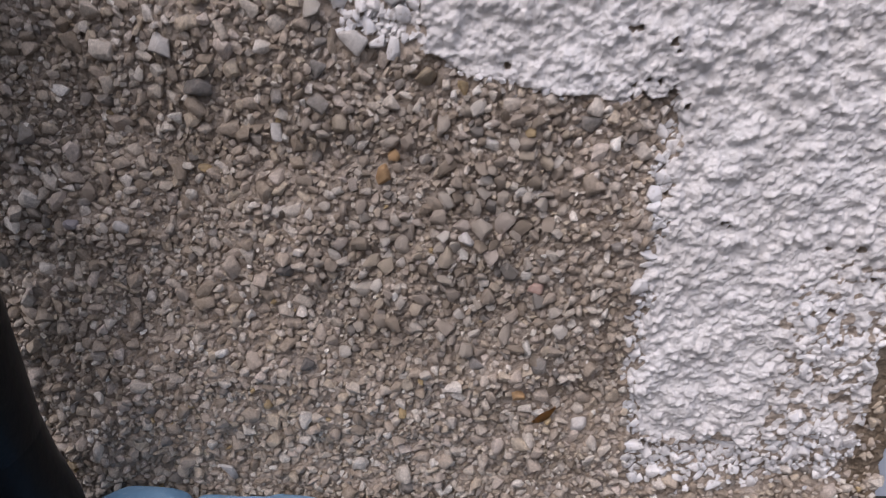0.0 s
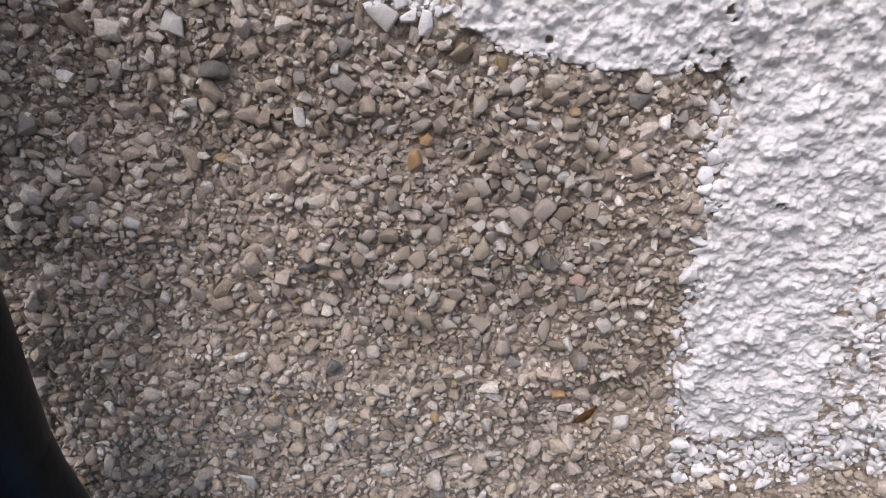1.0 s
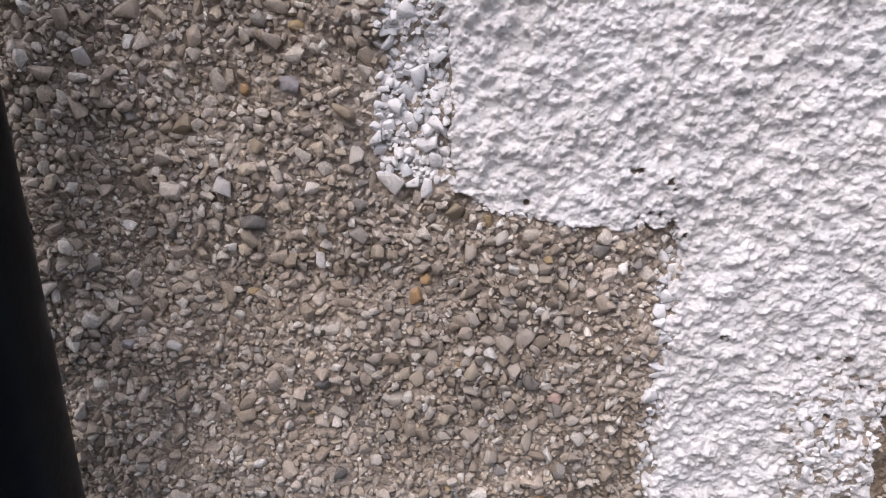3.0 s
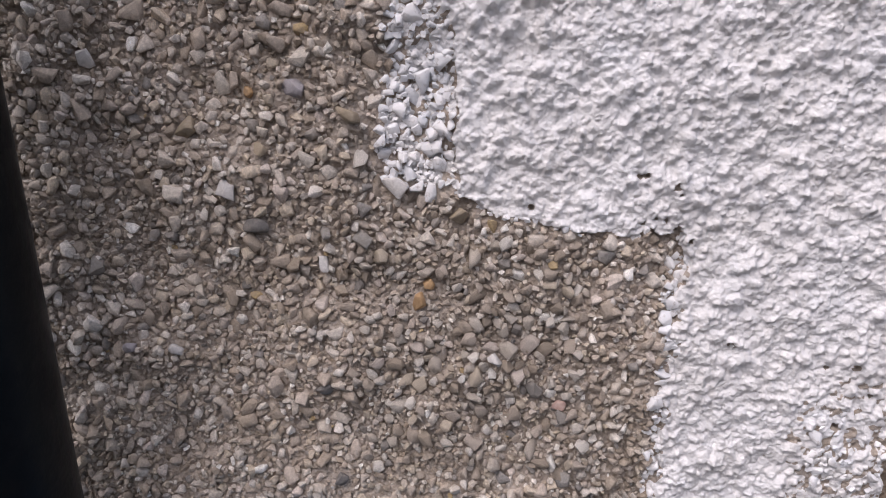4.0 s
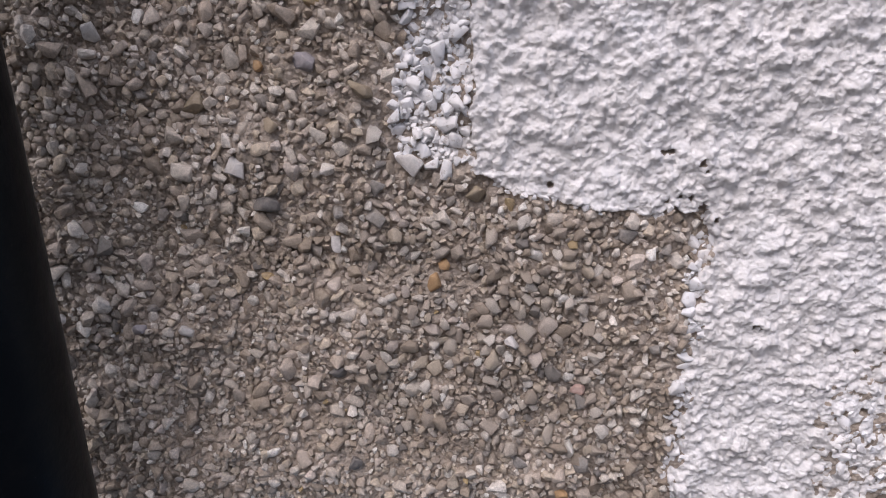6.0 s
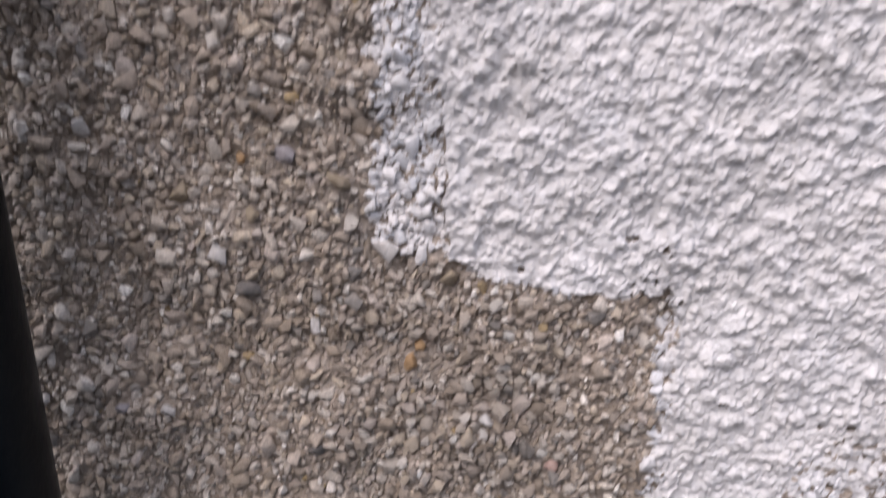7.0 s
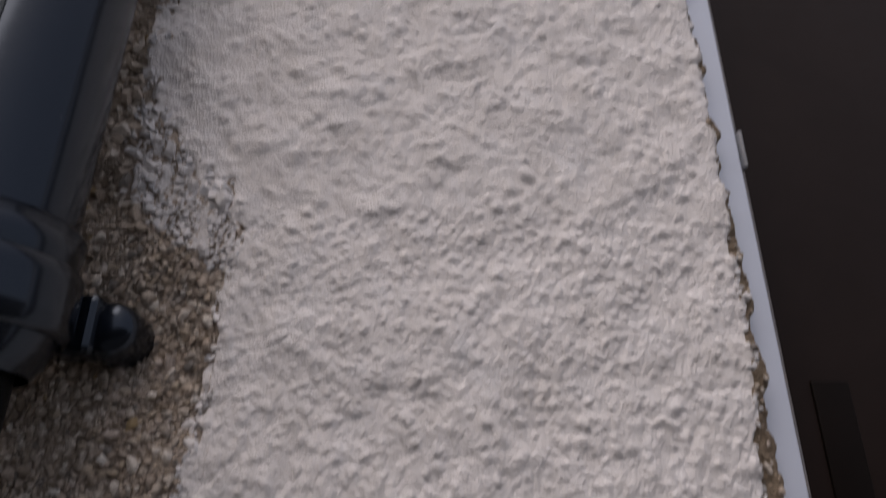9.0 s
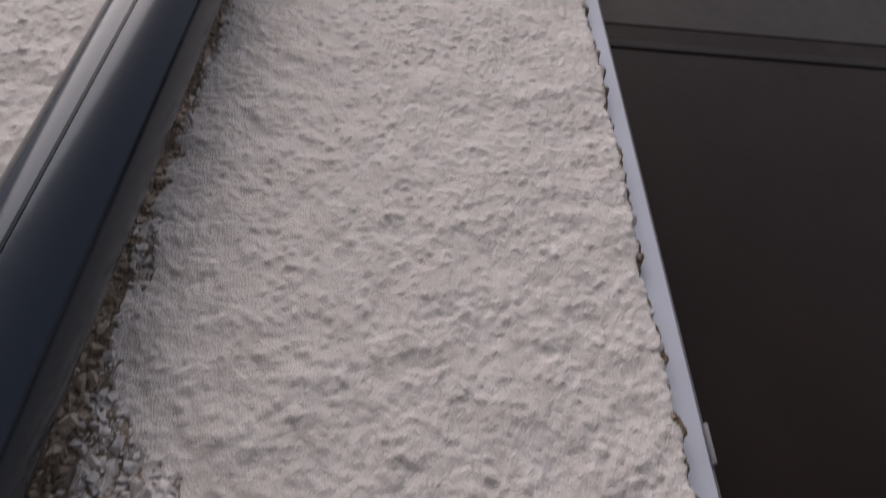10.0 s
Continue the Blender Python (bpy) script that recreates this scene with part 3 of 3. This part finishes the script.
FEATURES = [  # x, height, size, colour
    (0.000, 0.253, 0.0062, ORANGE), (0.007, 0.263, 0.0052, ORANGE), (-0.095, 0.302, 0.0085, DARK), (-0.154, 0.225, 0.0058, PALE),
    (-0.110, 0.326, 0.0072, PALE), (-0.236, 0.231, 0.0068, PALE), (-0.170, 0.245, 0.0060, STONE), 
    (0.078, 0.107, 0.0048, ORANGE), (-0.056, 0.128, 0.0052, DARK), (-0.121, 0.041, 0.0080, PALE), (-0.043, 0.073, 0.0068, STONE),
    (0.119, 0.080, 0.0066, PALE), (0.046, 0.215, 0.0058, PALE), (-0.012, 0.325, 0.0080, PALE),
    (0.026, 0.306, 0.0080, TAN), (-0.062, 0.195, 0.0060, DARK), (-0.031, 0.341, 0.0070, STONE), (-0.131, 0.362, 0.0085, TAN),
    (-0.094, 0.380, 0.0050, ORANGE), (-0.066, 0.383, 0.0078, MAUVE), (-0.035, 0.366, 0.0085, TAN), (-0.185, 0.401, 0.0065, PALE),
    (-0.057, 0.277, 0.0050, PALE), (0.088, 0.182, 0.0048, PINK), (-0.089, 0.348, 0.0058, TAN), (-0.184, 0.226, 0.0058, MAUVE),
    (0.319, 0.556, 0.0048, BRICK), (0.3165, 0.385, 0.0052, BRICK), (0.329, 0.752, 0.0060, DARK), (0.332, 0.984, 0.0055, DARK),
]
taken = np.array([(x, z, s) for x, z, s, _ in FEATURES])


def clear(spots):
    """Which spots keep clear of the singled-out stones."""
    d = np.hypot(spots[:, None, 0] - taken[None, :, 0], spots[:, None, 1] - taken[None, :, 1])
    return (d > 0.75 * (spots[:, None, 2] + taken[None, :, 2])).all(1)


GROW = (1, 1, 1.12)
chance = np.random.RandomState(41).rand(len(all_low))
daubed = np.where((all_low[:, 0] > 0.165) & (all_low[:, 1] > 0.08) & (all_low[:, 1] < 0.28), 0.6, 2.3)
white = inside & (in_pit(all_low[:, 0], all_low[:, 1]) > 1.25) & (cover_low > 0.10) & (chance < cover_low * daubed) & (cover_low < 0.86)
thin_edge = (all_low[:, 0] > 0.285) & (all_low[:, 1] > 0.04) & (np.random.RandomState(44).rand(len(all_low)) < 0.5)
thin_edge |= (all_low[:, 0] > 0.285) & (all_low[:, 1] > 0.1) & (all_low[:, 2] > 0.0026)
bare = inside & ~thin_edge & ~white & (cover_low < 0.62) & clear(all_low) & (in_pit(all_low[:, 0], all_low[:, 1]) > 1.0)
single = bare & (np.abs(all_low[:, 0] - 0.03) < 0.075) & (all_low[:, 1] > 0.13) & (all_low[:, 1] < 0.29) & (all_low[:, 2] > 0.0019)
single &= np.cumsum(single) <= 300
big = all_low[:, 2] > 0.0019
scatter("chippings", all_low[bare & ~single & big] * GROW, 0.09, STONES, wall, "broken grey and buff stone chippings bedded in mortar", 51)
scatter("chippings", all_low[bare & ~single & ~big] * GROW, 0.0, STONES, wall, "small grey and buff stone chippings", 61)
scatter("painted_chippings", all_low[white & big] * (1, 1, 1.12), 0.10, WHITE_STONE, wall, "stone chippings daubed with white paint", 71, 0.05, 1.0, 0.75)
scatter("painted_chippings", all_low[white & ~big] * (1, 1, 1.25), 0.0, WHITE_STONE, wall, "small chippings daubed with white paint", 81, 0.05, 1.0, 0.75)
chance_high = np.random.RandomState(42).rand(len(all_high))
white_high = inside_high & (cover_high > 0.10) & (chance_high < cover_high * 1.75) & (cover_high < 0.86)
coated_high = inside_high & (cover_high >= 0.86)
scatter("chippings", all_high[inside_high & ~white_high & ~coated_high] * GROW, 0.0, STONES, wall, "grey and buff stone chippings beside the pipe", 91)
scatter("painted_chippings", all_high[white_high], 0.0, WHITE_STONE, wall, "chippings daubed with white paint", 95)

CHIPS = []
for v, faces in chip_forms(24, 0.09, 101):
    me = bpy.data.meshes.new("stone")
    me.from_pydata(v.tolist(), [], faces.tolist())
    me.polygons.foreach_set("use_smooth", np.ones(len(me.polygons), bool))
    me.materials.append(STONE)
    CHIPS.append(me)


def stone(x, z, r, k, material=None, parent=wall, name="stone", y=None):
    me = CHIPS[k % len(CHIPS)]
    if material and material != STONE:
        me = me.copy()
        me.materials[0] = material
    ob = new(name, me)
    turn = Matrix(chip_turns(1, 500 + k)[0].tolist()).to_4x4()
    deep = -float(base_relief(x, z)) - 0.22 * r if y is None else y
    ob.matrix_world = Matrix.Translation((x, deep, z)) @ turn @ Matrix.Diagonal((r, r, r, 1))
    ob.parent = parent
    return ob


for k, (x, z, r, mat) in enumerate(FEATURES):
    stone(x, z, r * 0.78, k, mat)
for k, (x, z, r) in enumerate(all_low[single]):
    stone(float(x), float(z), float(r) * 1.12, 40 + k)
leaf_bm = bmesh.new()
rows_of_leaf = []
for i in range(9):
    u = i / 8
    w = 0.0034 * math.sin(math.pi * u ** 0.8) + 0.0002
    rows_of_leaf.append([leaf_bm.verts.new(((u - 0.5) * 0.018, -0.0016 * abs(j) + 0.003 * (u - 0.4) ** 2, j * w)) for j in (-1, 0, 1)])
for a, b in zip(rows_of_leaf, rows_of_leaf[1:]):
    for j in (0, 1):
        leaf_bm.faces.new((a[j], b[j], b[j + 1], a[j + 1]))
bmesh.ops.solidify(leaf_bm, geom=leaf_bm.faces[:], thickness=0.0004)
leaf = tagged(thing("dry_leaf", leaf_bm, LEAF, None, "", True), "small dry brown leaf caught on the rough wall", "leaf")
leaf.matrix_world = pose(0.095, -float(base_relief(0.095, 0.091)) - 0.0035, 0.091, 8, -32, 10)

for k, (x, y, z, r) in enumerate([(-0.014, -0.040, 0.046, 0.0062), (-0.117, -0.052, 0.049, 0.0055)]):
    tagged(stone(x, z, r, 400 + k, PALE, None, "loose_stone", y), "pale loose stone fallen on the blue cloth", "stone", "fallen stones")
